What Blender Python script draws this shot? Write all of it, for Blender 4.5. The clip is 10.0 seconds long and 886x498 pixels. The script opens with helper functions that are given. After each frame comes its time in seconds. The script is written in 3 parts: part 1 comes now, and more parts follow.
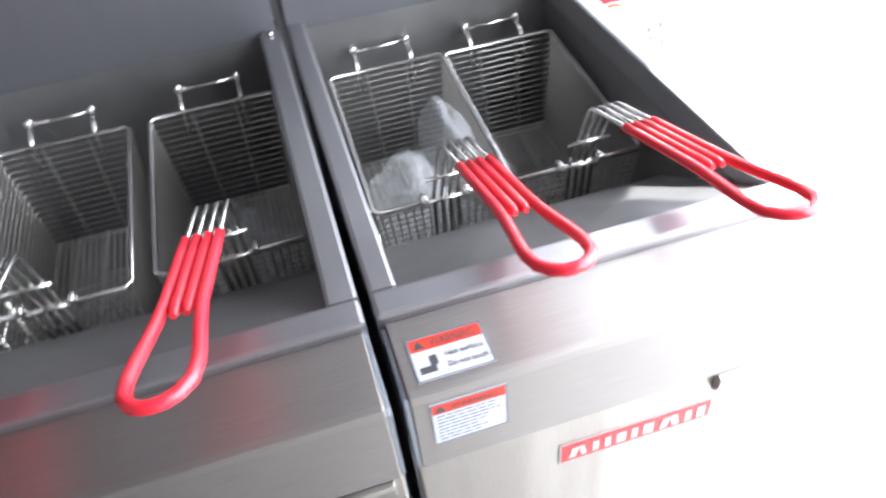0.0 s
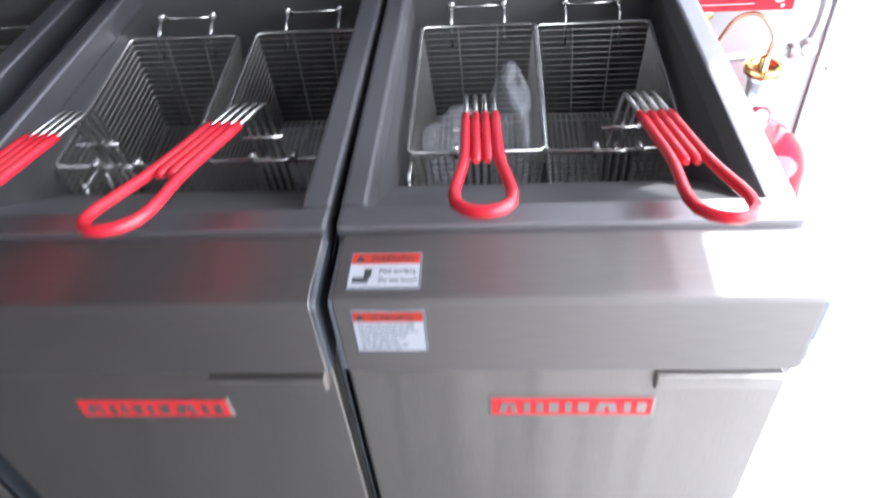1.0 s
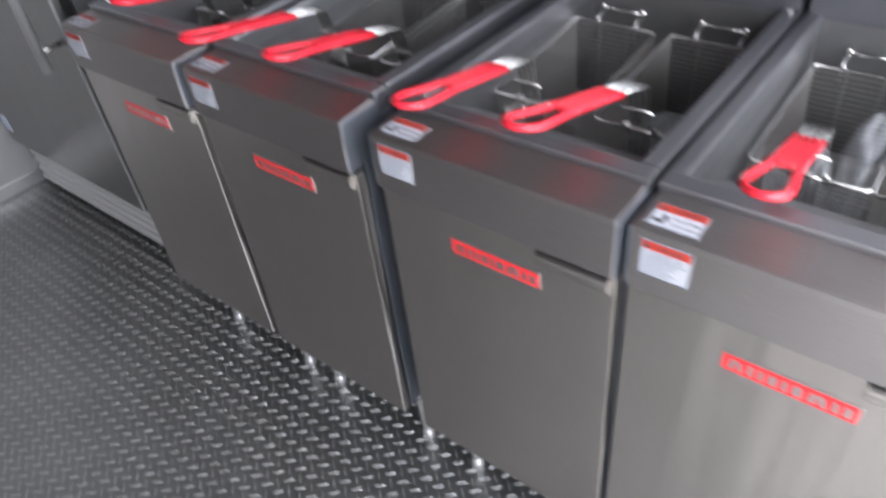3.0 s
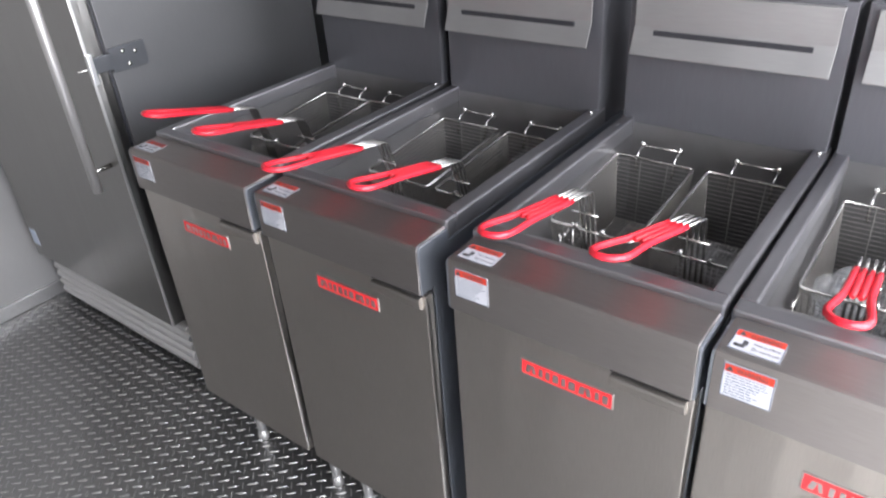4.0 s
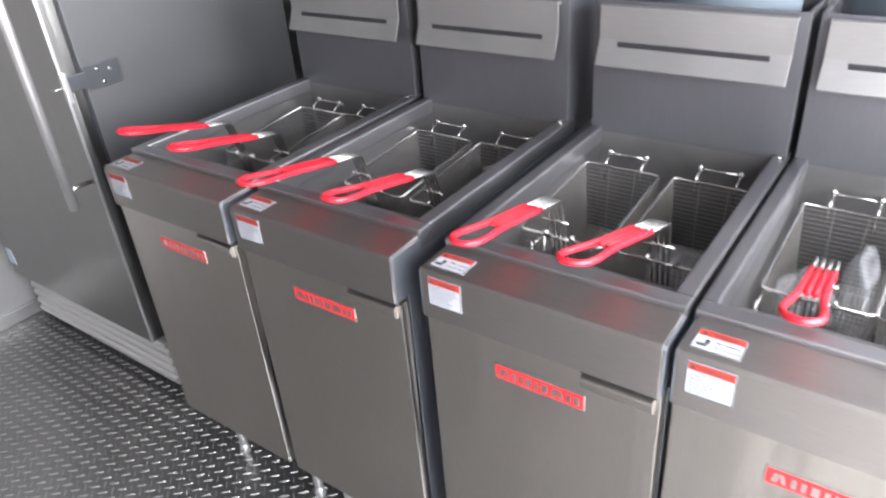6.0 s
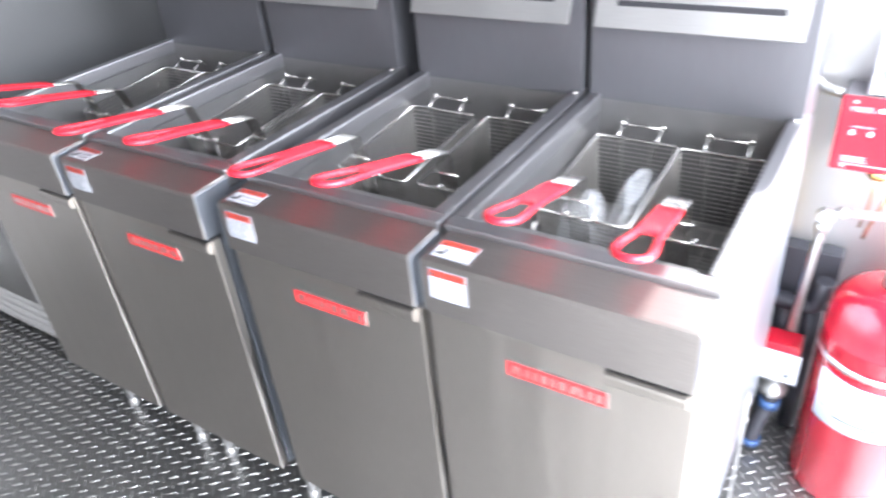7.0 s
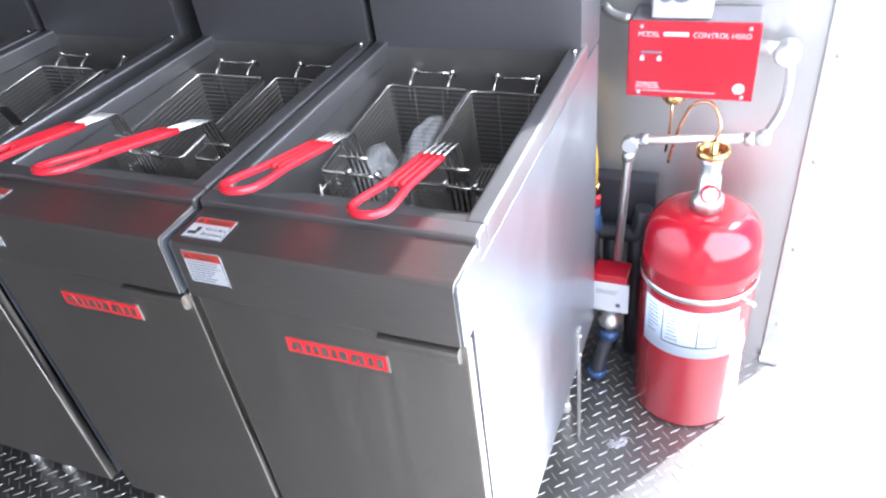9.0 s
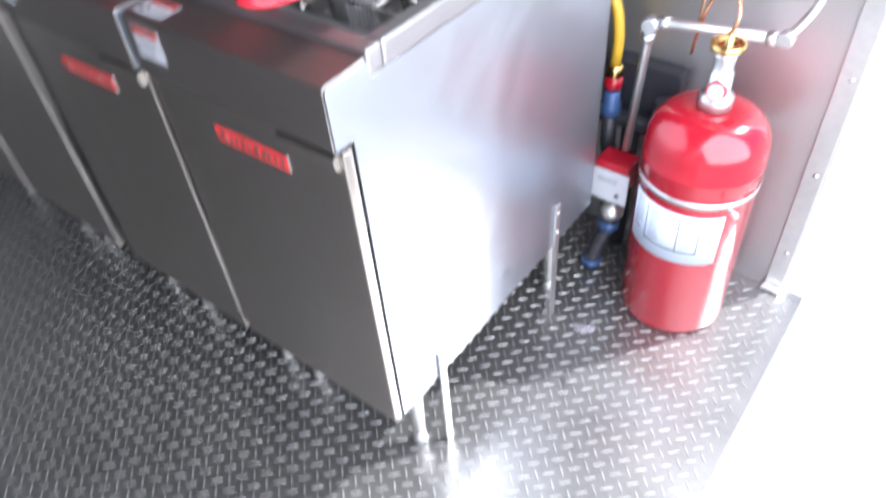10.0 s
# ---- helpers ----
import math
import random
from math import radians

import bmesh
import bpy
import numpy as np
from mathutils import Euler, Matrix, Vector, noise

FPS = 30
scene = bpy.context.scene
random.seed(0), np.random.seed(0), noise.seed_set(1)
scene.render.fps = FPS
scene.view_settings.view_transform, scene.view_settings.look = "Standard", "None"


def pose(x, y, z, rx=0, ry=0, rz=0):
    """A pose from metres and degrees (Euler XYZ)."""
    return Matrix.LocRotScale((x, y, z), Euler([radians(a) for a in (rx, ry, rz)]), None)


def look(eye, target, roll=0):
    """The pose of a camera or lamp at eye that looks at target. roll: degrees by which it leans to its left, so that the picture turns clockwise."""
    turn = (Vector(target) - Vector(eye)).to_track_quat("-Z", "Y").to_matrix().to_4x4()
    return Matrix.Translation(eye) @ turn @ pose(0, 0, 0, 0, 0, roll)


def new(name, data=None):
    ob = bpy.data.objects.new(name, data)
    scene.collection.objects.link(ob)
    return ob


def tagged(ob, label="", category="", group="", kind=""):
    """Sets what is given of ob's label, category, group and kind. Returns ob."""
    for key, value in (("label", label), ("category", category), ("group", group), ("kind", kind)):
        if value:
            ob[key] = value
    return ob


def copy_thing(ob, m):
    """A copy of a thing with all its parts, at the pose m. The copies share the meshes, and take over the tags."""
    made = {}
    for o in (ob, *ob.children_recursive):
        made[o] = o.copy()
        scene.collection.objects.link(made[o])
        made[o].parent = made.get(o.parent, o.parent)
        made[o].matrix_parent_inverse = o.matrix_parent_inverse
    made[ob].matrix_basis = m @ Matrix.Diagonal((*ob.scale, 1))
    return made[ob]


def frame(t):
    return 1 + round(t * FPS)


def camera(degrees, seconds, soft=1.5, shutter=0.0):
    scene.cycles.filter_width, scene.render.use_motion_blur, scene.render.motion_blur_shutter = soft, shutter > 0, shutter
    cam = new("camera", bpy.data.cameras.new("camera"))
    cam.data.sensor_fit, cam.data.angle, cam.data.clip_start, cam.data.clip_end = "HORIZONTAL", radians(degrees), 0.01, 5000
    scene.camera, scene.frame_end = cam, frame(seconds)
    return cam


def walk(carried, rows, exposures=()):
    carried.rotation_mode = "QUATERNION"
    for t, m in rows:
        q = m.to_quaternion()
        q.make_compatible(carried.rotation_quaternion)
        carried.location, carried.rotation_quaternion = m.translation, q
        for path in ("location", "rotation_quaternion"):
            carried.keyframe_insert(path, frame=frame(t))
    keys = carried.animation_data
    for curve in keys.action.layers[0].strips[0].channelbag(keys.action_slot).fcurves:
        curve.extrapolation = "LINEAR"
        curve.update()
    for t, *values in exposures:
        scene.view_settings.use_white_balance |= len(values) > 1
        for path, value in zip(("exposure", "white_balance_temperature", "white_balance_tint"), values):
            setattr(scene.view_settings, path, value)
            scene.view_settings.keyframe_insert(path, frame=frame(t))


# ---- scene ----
cam = camera(63.5, 10.0, 2.2, 0.6)
PATH = [
    (0, (-0.405, -0.309, 1.345), (-0.102, 1.122, -0.019), -6.95),
    (0.5, (-0.266, -0.278, 1.365), (-0.363, 1.069, -0.111), -8.82),
    (1, (-0.250, -0.387, 1.332), (-0.396, 1.069, -0.031), -4.86),
    (1.5, (-0.203, -0.455, 1.367), (-0.475, 0.932, -0.048), -3.01),
    (2, (-0.099, -0.487, 1.375), (-0.666, 0.809, -0.039), -4.28),
    (2.5, (-0.047, -0.548, 1.391), (-0.887, 0.610, -0.006), -5.42),
    (3, (-0.127, -0.601, 1.437), (-1.155, 0.528, 0.146), -6.89),
    (3.2, (-0.181, -0.643, 1.454), (-1.218, 0.558, 0.235), -6.04),
    (4.5, (-0.216, -0.721, 1.498), (-1.312, 0.625, 0.505), -4.19),
    (5, (-0.227, -0.731, 1.507), (-1.315, 0.645, 0.547), -3.59),
    (5.2, (-0.219, -0.729, 1.504), (-1.318, 0.646, 0.555), -3.46),
    (6.3, (-0.136, -0.714, 1.490), (-1.163, 0.637, 0.433), -5.65),
    (6.5, (-0.071, -0.696, 1.476), (-1.092, 0.644, 0.399), -6.31),
    (7, (0.116, -0.658, 1.460), (-0.850, 0.719, 0.378), -5.83),
    (7.5, (0.244, -0.668, 1.471), (-0.601, 0.841, 0.466), -4.05),
    (8, (0.278, -0.660, 1.470), (-0.450, 0.908, 0.465), -3.70),
    (8.5, (0.257, -0.601, 1.427), (-0.457, 0.918, 0.339), -5.37),
    (9, (0.250, -0.532, 1.407), (-0.459, 0.909, 0.215), -8.07),
    (9.5, (0.369, -0.484, 1.376), (-0.435, 0.856, 0.128), -7.73),
    (10, (0.547, -0.470, 1.343), (-0.385, 0.626, -0.046), -5.15),
]
EXPOSURES = [(0, 1.85, 5950, 8.5), (0.5, 1.4, 5850, 9.5), (2, 1.02, 5700, 12.5), (3, 1.36, 5950, 11.5), (4.5, 1.83, 6200, 11.5), (5.5, 1.95, 6200, 11.5),
             (6.5, 2.22, 6150, 11.5), (7, 2.4, 5950, 9.5), (7.5, 2.2, 5900, 10), (8, 1.83, 5850, 10.5), (8.5, 1.36, 5750, 9.5), (9, 1.12, 5750, 10), (10, 0.88, 5850, 11.5)]
walk(cam, [(t, look(eye, target, roll)) for t, eye, target, roll in PATH], EXPOSURES)

# ---- world, sun, exposure ----
SUN_EL, SUN_AZ = radians(50), (0.59, 0.81)
world = bpy.data.worlds.new("world")
scene.world = world
world.use_nodes = True
wn = world.node_tree
sky = wn.nodes.new("ShaderNodeTexSky")
sky.sky_type, sky.sun_disc = "NISHITA", False
sky.sun_elevation, sky.sun_rotation = SUN_EL, math.atan2(SUN_AZ[0], SUN_AZ[1])
wn.links.new(sky.outputs[0], wn.nodes["Background"].inputs[0])
wn.nodes["Background"].inputs[1].default_value = 0.075
sun_data = bpy.data.lights.new("sun", "SUN")
sun_data.energy, sun_data.angle, sun_data.color = 5.0, radians(0.6), (1, 0.96, 0.9)
sun = new("sun", sun_data)
door_data = bpy.data.lights.new("doorway_light", "AREA")
door_data.shape, door_data.size, door_data.size_y, door_data.energy, door_data.color = "RECTANGLE", 2.4, 2.0, 64, (1, 0.98, 0.97)
door_light = new("doorway_light", door_data)
door_light.matrix_world = look((0.92, -0.32, 1.32), (0, -0.32, 0.90))
sun.matrix_world = look((SUN_AZ[0] * 5, SUN_AZ[1] * 5, 5 * math.tan(SUN_EL)), (0, 0, 0))


# ---- materials ----
def mat(name, color, rough=0.5, metal=0.0, grain=None, stretch=(1, 1, 1), bump=0.0, spread=0.15, stain=0.1, rspread=0.1, coat=0.0, wave=0.0, dent=0.0):
    """A surface with fine grain and broad stains. grain: scale of the fine noise; stretch: its shape along x, y, z."""
    m = bpy.data.materials.new(name)
    m.use_nodes = True
    n, l = m.node_tree.nodes, m.node_tree.links
    b = n["Principled BSDF"]
    b.inputs["Metallic"].default_value = metal
    b.inputs["Roughness"].default_value = rough
    b.inputs["Base Color"].default_value = (*color, 1)
    b.inputs["Coat Weight"].default_value = coat
    if grain:
        co = n.new("ShaderNodeTexCoord")
        mp = n.new("ShaderNodeMapping")
        mp.inputs["Scale"].default_value = stretch
        l.new(co.outputs["Object"], mp.inputs[0])
        fine = n.new("ShaderNodeTexNoise")
        fine.inputs["Scale"].default_value, fine.inputs["Detail"].default_value = grain, 4
        l.new(mp.outputs[0], fine.inputs["Vector"])
        broad = n.new("ShaderNodeTexNoise")
        broad.inputs["Scale"].default_value, broad.inputs["Detail"].default_value = 5, 5
        l.new(co.outputs["Object"], broad.inputs["Vector"])
        mixed = n.new("ShaderNodeMath")
        mixed.operation = "MULTIPLY_ADD"
        mixed.inputs[1].default_value = spread
        l.new(fine.outputs[0], mixed.inputs[0])
        two = n.new("ShaderNodeMath")
        two.operation = "MULTIPLY_ADD"
        two.inputs[1].default_value = stain
        two.inputs[2].default_value = 1 - 0.5 * (spread + stain)
        l.new(broad.outputs[0], two.inputs[0])
        l.new(two.outputs[0], mixed.inputs[2])
        tint = n.new("ShaderNodeVectorMath")
        tint.operation = "SCALE"
        tint.inputs[0].default_value = color
        l.new(mixed.outputs[0], tint.inputs["Scale"])
        l.new(tint.outputs[0], b.inputs["Base Color"])
        rr = n.new("ShaderNodeMath")
        rr.operation = "MULTIPLY_ADD"
        rr.inputs[1].default_value, rr.inputs[2].default_value = rspread, rough - rspread / 2
        l.new(broad.outputs[0], rr.inputs[0])
        l.new(rr.outputs[0], b.inputs["Roughness"])
        if wave:
            wm = n.new("ShaderNodeMapping")
            wm.inputs["Scale"].default_value = (1.0, 1.0, 0.06)
            l.new(co.outputs["Object"], wm.inputs[0])
            wv = n.new("ShaderNodeTexNoise")
            wv.inputs["Scale"].default_value, wv.inputs["Detail"].default_value = 13, 2
            l.new(wm.outputs[0], wv.inputs["Vector"])
            wb = n.new("ShaderNodeBump")
            wb.inputs["Strength"].default_value, wb.inputs["Distance"].default_value = wave, 0.01
            l.new(wv.outputs[0], wb.inputs["Height"])
            l.new(wb.outputs[0], b.inputs["Normal"])
        if dent:
            dv = n.new("ShaderNodeTexNoise")
            dv.inputs["Scale"].default_value, dv.inputs["Detail"].default_value = 3.5, 1.5
            dv.inputs["Distortion"].default_value = 1.2
            l.new(co.outputs["Object"], dv.inputs["Vector"])
            db = n.new("ShaderNodeBump")
            db.inputs["Strength"].default_value, db.inputs["Distance"].default_value = dent, 0.02
            l.new(dv.outputs[0], db.inputs["Height"])
            l.new(db.outputs[0], b.inputs["Normal"])
        if bump:
            bp = n.new("ShaderNodeBump")
            bp.inputs["Strength"].default_value, bp.inputs["Distance"].default_value = bump, 0.001
            l.new(fine.outputs[0], bp.inputs["Height"])
            l.new(bp.outputs[0], b.inputs["Normal"])
    return m


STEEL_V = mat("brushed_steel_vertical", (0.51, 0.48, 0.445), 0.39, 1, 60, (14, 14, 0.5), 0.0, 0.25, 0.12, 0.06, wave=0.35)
# Coloured darker than the door steel for the dim surroundings the apron reflects.
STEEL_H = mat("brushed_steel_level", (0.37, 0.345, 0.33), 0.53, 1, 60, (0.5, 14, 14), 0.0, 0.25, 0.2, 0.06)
STEEL_RIM = mat("dull_steel", (0.39, 0.385, 0.40), 0.42, 1, 40, (1, 0.3, 1), 0.08, 0.15, 0.12, 0.15)
TANK = mat("tank_steel", (0.28, 0.275, 0.275), 0.48, 1, 30, (1, 1, 1), 0.05, 0.2, 0.2, 0.15)
FLUE = mat("flue_steel", (0.175, 0.175, 0.19), 0.52, 0.85, 50, (8, 8, 0.6), 0.08, 0.15, 0.15, 0.12)
BRACKET = mat("bracket_steel", (0.37, 0.365, 0.36), 0.5, 0.9, 50, (0.6, 8, 8), 0.08, 0.15, 0.45, 0.2)
FILMED = mat("bluish_steel", (0.13, 0.16, 0.185), 0.7, 0.3, 8, (1, 1, 1), 0.0, 0.1, 0.1, 0.1)
SIDE = mat("filmed_side_steel", (0.40, 0.43, 0.48), 0.36, 0.9, 5, (1, 1, 1.5), 0.0, 0.08, 0.1, 0.14, dent=0.35)
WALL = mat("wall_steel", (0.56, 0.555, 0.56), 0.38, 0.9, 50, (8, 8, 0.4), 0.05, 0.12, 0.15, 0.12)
# Darker stand-in for the wall steel; the dim far end is in its colour.
DIMMED_WALL = mat("dimmed_wall_sheet", (0.32, 0.315, 0.31), 0.55, 0.15, 50, (8, 8, 0.4), 0.05, 0.12, 0.15, 0.12)
# Fridge colours are darkened, the cabinet most, to offset too strong doorway light.
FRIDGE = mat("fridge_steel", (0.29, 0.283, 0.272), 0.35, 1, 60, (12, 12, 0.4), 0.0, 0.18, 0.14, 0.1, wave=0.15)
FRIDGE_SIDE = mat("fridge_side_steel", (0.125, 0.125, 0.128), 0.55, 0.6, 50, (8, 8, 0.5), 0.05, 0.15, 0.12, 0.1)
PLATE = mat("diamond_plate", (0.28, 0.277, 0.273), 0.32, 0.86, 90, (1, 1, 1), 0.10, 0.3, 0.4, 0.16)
# Same metal as the plate; the lugs' shine is painted as a paler colour.
LUG = mat("plate_lug_shine", (0.54, 0.53, 0.52), 0.40, 0.8, 120, (1, 1, 1), 0.05, 0.15, 0.2, 0.1)
CHROME = mat("bright_wire", (0.56, 0.545, 0.52), 0.25, 1, 80, (1, 1, 1), 0.0, 0.2, 0.2, 0.1)
WIRE = mat("mesh_wire", (0.50, 0.485, 0.46), 0.36, 1, 80, (1, 1, 1), 0.0, 0.2, 0.2, 0.1)
SATIN = mat("satin_bar", (0.62, 0.61, 0.60), 0.36, 0.7, 60, (12, 12, 0.5), 0.0, 0.1, 0.1, 0.1)
GRIP = mat("red_vinyl", (0.64, 0.020, 0.036), 0.22, 0, 40, (1, 1, 1), 0.05, 0.1, 0.1, 0.08)
RED_PAINT = mat("red_enamel", (0.38, 0.008, 0.022), 0.2, 0, 30, (1, 1, 1), 0.02, 0.08, 0.12, 0.08, 0.5)
BADGE_RED = mat("badge_red", (0.72, 0.03, 0.035), 0.35, 0, 30, (1, 1, 1), 0.0, 0.1, 0.1)
BADGE_PALE = mat("badge_silver", (0.60, 0.58, 0.57), 0.32, 1.0, 30, (1, 1, 1), 0.0, 0.1, 0.1)
PAPER = mat("label_white", (0.48, 0.485, 0.52), 0.45, 0, 40, (1, 1, 1), 0.0, 0.05, 0.08)
PAPER_BLUE = mat("label_pale_blue", (0.60, 0.67, 0.80), 0.4, 0, 40, (1, 1, 1), 0.0, 0.05, 0.1)
LABEL_RED = mat("label_red", (0.52, 0.04, 0.02), 0.45, 0, 40, (1, 1, 1), 0.0, 0.05, 0.1)
INK = mat("ink", (0.05, 0.05, 0.055), 0.5)
INK_GREY = mat("ink_grey", (0.15, 0.17, 0.21), 0.5)
BLACK = mat("black_rubber_and_shade", (0.02, 0.02, 0.024), 0.5, 0, 40, (1, 1, 1), 0.1, 0.2, 0.2)
IRON = mat("black_iron", (0.045, 0.045, 0.055), 0.42, 0.3, 60, (1, 1, 1), 0.3, 0.3, 0.3)
HINGE = mat("dark_hinge_steel", (0.12, 0.125, 0.135), 0.4, 0.8, 40, (1, 1, 1), 0.05, 0.2, 0.2)
GALV = mat("galvanized_pipe", (0.70, 0.70, 0.70), 0.35, 0.9, 60, (1, 1, 1), 0.1, 0.2, 0.25)
BRASS = mat("brass", (0.80, 0.56, 0.22), 0.22, 1, 40, (1, 1, 1), 0.0, 0.15, 0.15)
COPPER = mat("copper", (0.74, 0.40, 0.24), 0.25, 1, 40, (1, 1, 1), 0.0, 0.15, 0.15)
YELLOW = mat("yellow_sleeve", (0.62, 0.38, 0.03), 0.4, 0, 40, (1, 1, 1), 0.1, 0.15, 0.15)
BLUE = mat("blue_fitting", (0.05, 0.10, 0.24), 0.4, 0.2, 40, (1, 1, 1), 0.1, 0.2, 0.2)
GREY_LID = mat("grey_enamel", (0.22, 0.21, 0.23), 0.45, 0, 40, (1, 1, 1), 0.0, 0.1, 0.1)
CEIL = mat("ceiling_panel", (0.20, 0.20, 0.21), 0.5, 0.7, 12, (1, 1, 1), 0.02, 0.05, 0.08)
CONCRETE = mat("concrete", (0.42, 0.405, 0.38), 0.9, 0, 8, (1, 1, 1), 0.4, 0.2, 0.25)

for m, axis in ((STEEL_V, "X"), (STEEL_H, "X"), (FRIDGE, "X")):
    tg = m.node_tree.nodes.new("ShaderNodeTangent")
    tg.direction_type, tg.axis = "RADIAL", axis
    m.node_tree.links.new(tg.outputs[0], m.node_tree.nodes["Principled BSDF"].inputs["Tangent"])
    m.node_tree.nodes["Principled BSDF"].inputs["Anisotropic"].default_value = 0.65

BAG = bpy.data.materials.new("clear_plastic")
BAG.use_nodes = True
bn, bl = BAG.node_tree.nodes, BAG.node_tree.links
bb = bn["Principled BSDF"]
bb.inputs["Base Color"].default_value = (0.75, 0.76, 0.78, 1)
bb.inputs["Roughness"].default_value = 0.16
bno = bn.new("ShaderNodeTexNoise")
bno.inputs["Scale"].default_value, bno.inputs["Detail"].default_value = 9, 3
bra = bn.new("ShaderNodeMapRange")
bra.inputs["From Min"].default_value, bra.inputs["From Max"].default_value = 0.3, 0.75
bra.inputs["To Min"].default_value, bra.inputs["To Max"].default_value = 0.08, 0.30
bl.new(bno.outputs[0], bra.inputs[0])
bl.new(bra.outputs[0], bb.inputs["Alpha"])
bbp = bn.new("ShaderNodeBump")
bbp.inputs["Strength"].default_value, bbp.inputs["Distance"].default_value = 0.5, 0.003
bl.new(bno.outputs[0], bbp.inputs["Height"])
bl.new(bbp.outputs[0], bb.inputs["Normal"])


# ---- mesh builders ----
def box(bm, x0, x1, y0, y1, z0, z1, bevel=0.0, segs=2):
    r = bmesh.ops.create_cube(bm, size=1, matrix=Matrix.Translation(((x0 + x1) / 2, (y0 + y1) / 2, (z0 + z1) / 2)) @ Matrix.Diagonal((x1 - x0, y1 - y0, z1 - z0, 1)))
    if bevel:
        edges = list({e for v in r["verts"] for e in v.link_edges})
        bmesh.ops.bevel(bm, geom=edges, offset=bevel, segments=segs, affect="EDGES", profile=0.6)
    return bm


def prism(bm, profile, x0, x1, bevel=0.0):
    """A closed outline in y, z drawn out along x."""
    a = [bm.verts.new((x0, y, z)) for y, z in profile]
    b = [bm.verts.new((x1, y, z)) for y, z in profile]
    n = len(profile)
    faces = [bm.faces.new(a), bm.faces.new(b[::-1])] + [bm.faces.new((a[i], b[i], b[(i + 1) % n], a[(i + 1) % n])) for i in range(n)]
    bmesh.ops.recalc_face_normals(bm, faces=faces)
    if bevel:
        edges = list({e for f in faces for e in f.edges})
        bmesh.ops.bevel(bm, geom=edges, offset=bevel, segments=2, affect="EDGES", profile=0.6)
    return bm


def tube(bm, points, r, segs=8, closed=False, caps=True):
    pts = [Vector(p) for p in points]
    n, rings, ref = len(pts), [], None
    for i, p in enumerate(pts):
        a = pts[(i - 1) % n] if closed or i > 0 else p
        b = pts[(i + 1) % n] if closed or i < n - 1 else p
        d = (b - a).normalized()
        if ref is None:
            ref = d.orthogonal().normalized()
        ref = (ref - d * ref.dot(d)).normalized()
        side = d.cross(ref)
        rr = r[i] if isinstance(r, (list, tuple)) else r
        rings.append([bm.verts.new(p + (ref * math.cos(2 * math.pi * k / segs) + side * math.sin(2 * math.pi * k / segs)) * rr) for k in range(segs)])
    for i in range(n if closed else n - 1):
        a, b = rings[i], rings[(i + 1) % n]
        for k in range(segs):
            f = bm.faces.new((a[k], a[(k + 1) % segs], b[(k + 1) % segs], b[k]))
            f.smooth = segs > 5
    if caps and not closed:
        bm.faces.new(rings[0][::-1])
        bm.faces.new(rings[-1])
    return bm


def lathe(bm, profile, cx=0, cy=0, segs=32):
    """An outline of r, z turned round the upright axis at cx, cy."""
    rings = [[bm.verts.new((cx + max(r, 1e-4) * math.cos(2 * math.pi * k / segs), cy + max(r, 1e-4) * math.sin(2 * math.pi * k / segs), z)) for k in range(segs)] for r, z in profile]
    for a, b in zip(rings, rings[1:]):
        for k in range(segs):
            bm.faces.new((a[k], a[(k + 1) % segs], b[(k + 1) % segs], b[k])).smooth = True
    bm.faces.new(rings[0][::-1])
    bm.faces.new(rings[-1])
    return bm


def round_path(points, radius=0.02, steps=4):
    """The points of a line with its corners rounded."""
    pts = [Vector(p) for p in points]
    out = [pts[0]]
    for a, b, c in zip(pts, pts[1:], pts[2:]):
        u, v = (a - b), (c - b)
        d = min(radius, u.length * 0.49, v.length * 0.49)
        p, q = b + u.normalized() * d, b + v.normalized() * d
        for i in range(steps + 1):
            t = i / steps
            out.append(p * (1 - t) ** 2 + b * 2 * t * (1 - t) + q * t * t)
    out.append(pts[-1])
    return out


def mesh_of(bm, name, material):
    me = bpy.data.meshes.new(name)
    bm.to_mesh(me)
    bm.free()
    me.materials.append(material)
    return me


def part(name, bm, material, parent, label=""):
    ob = new(name, mesh_of(bm, name, material))
    ob.parent = parent
    return tagged(ob, label)


def thing(name, label, category, group="", kind="", at=(0, 0, 0)):
    ob = new(name)
    ob.empty_display_size = 0.05
    ob.matrix_world = pose(*at)
    return tagged(ob, label, category, group, kind)


def B():
    return bmesh.new()


def lettering(text, size, m, parent, material, label="", width=None):
    """Flat letters as a thin mesh, lower left at the origin of m."""
    cu = bpy.data.curves.new("letters", "FONT")
    cu.body, cu.size, cu.extrude = text, size, 0.0001
    ob = bpy.data.objects.new("letters", cu)
    scene.collection.objects.link(ob)
    bpy.context.view_layer.update()
    me = bpy.data.meshes.new_from_object(ob)
    bpy.data.objects.remove(ob)
    if width:
        k = width / max(v.co.x for v in me.vertices)
        me.transform(Matrix.Diagonal((k, 1, 1, 1)))
    me.materials.clear()
    me.materials.append(material)
    me.name = "lettering"
    out = new("lettering", me)
    out.parent = parent
    out.matrix_local = m
    return tagged(out, label)


# ---- structure ----
WALL_Y, END_X, FRONT_Y, LEFT_X, TOP = 0.93, 0.43, -1.40, -2.85, 2.15


def structure(name, bm, material, label):
    ob = new(name, mesh_of(bm, name, material))
    return tagged(ob, label, name.rstrip("_0123456789").split("_")[0], kind="structure")


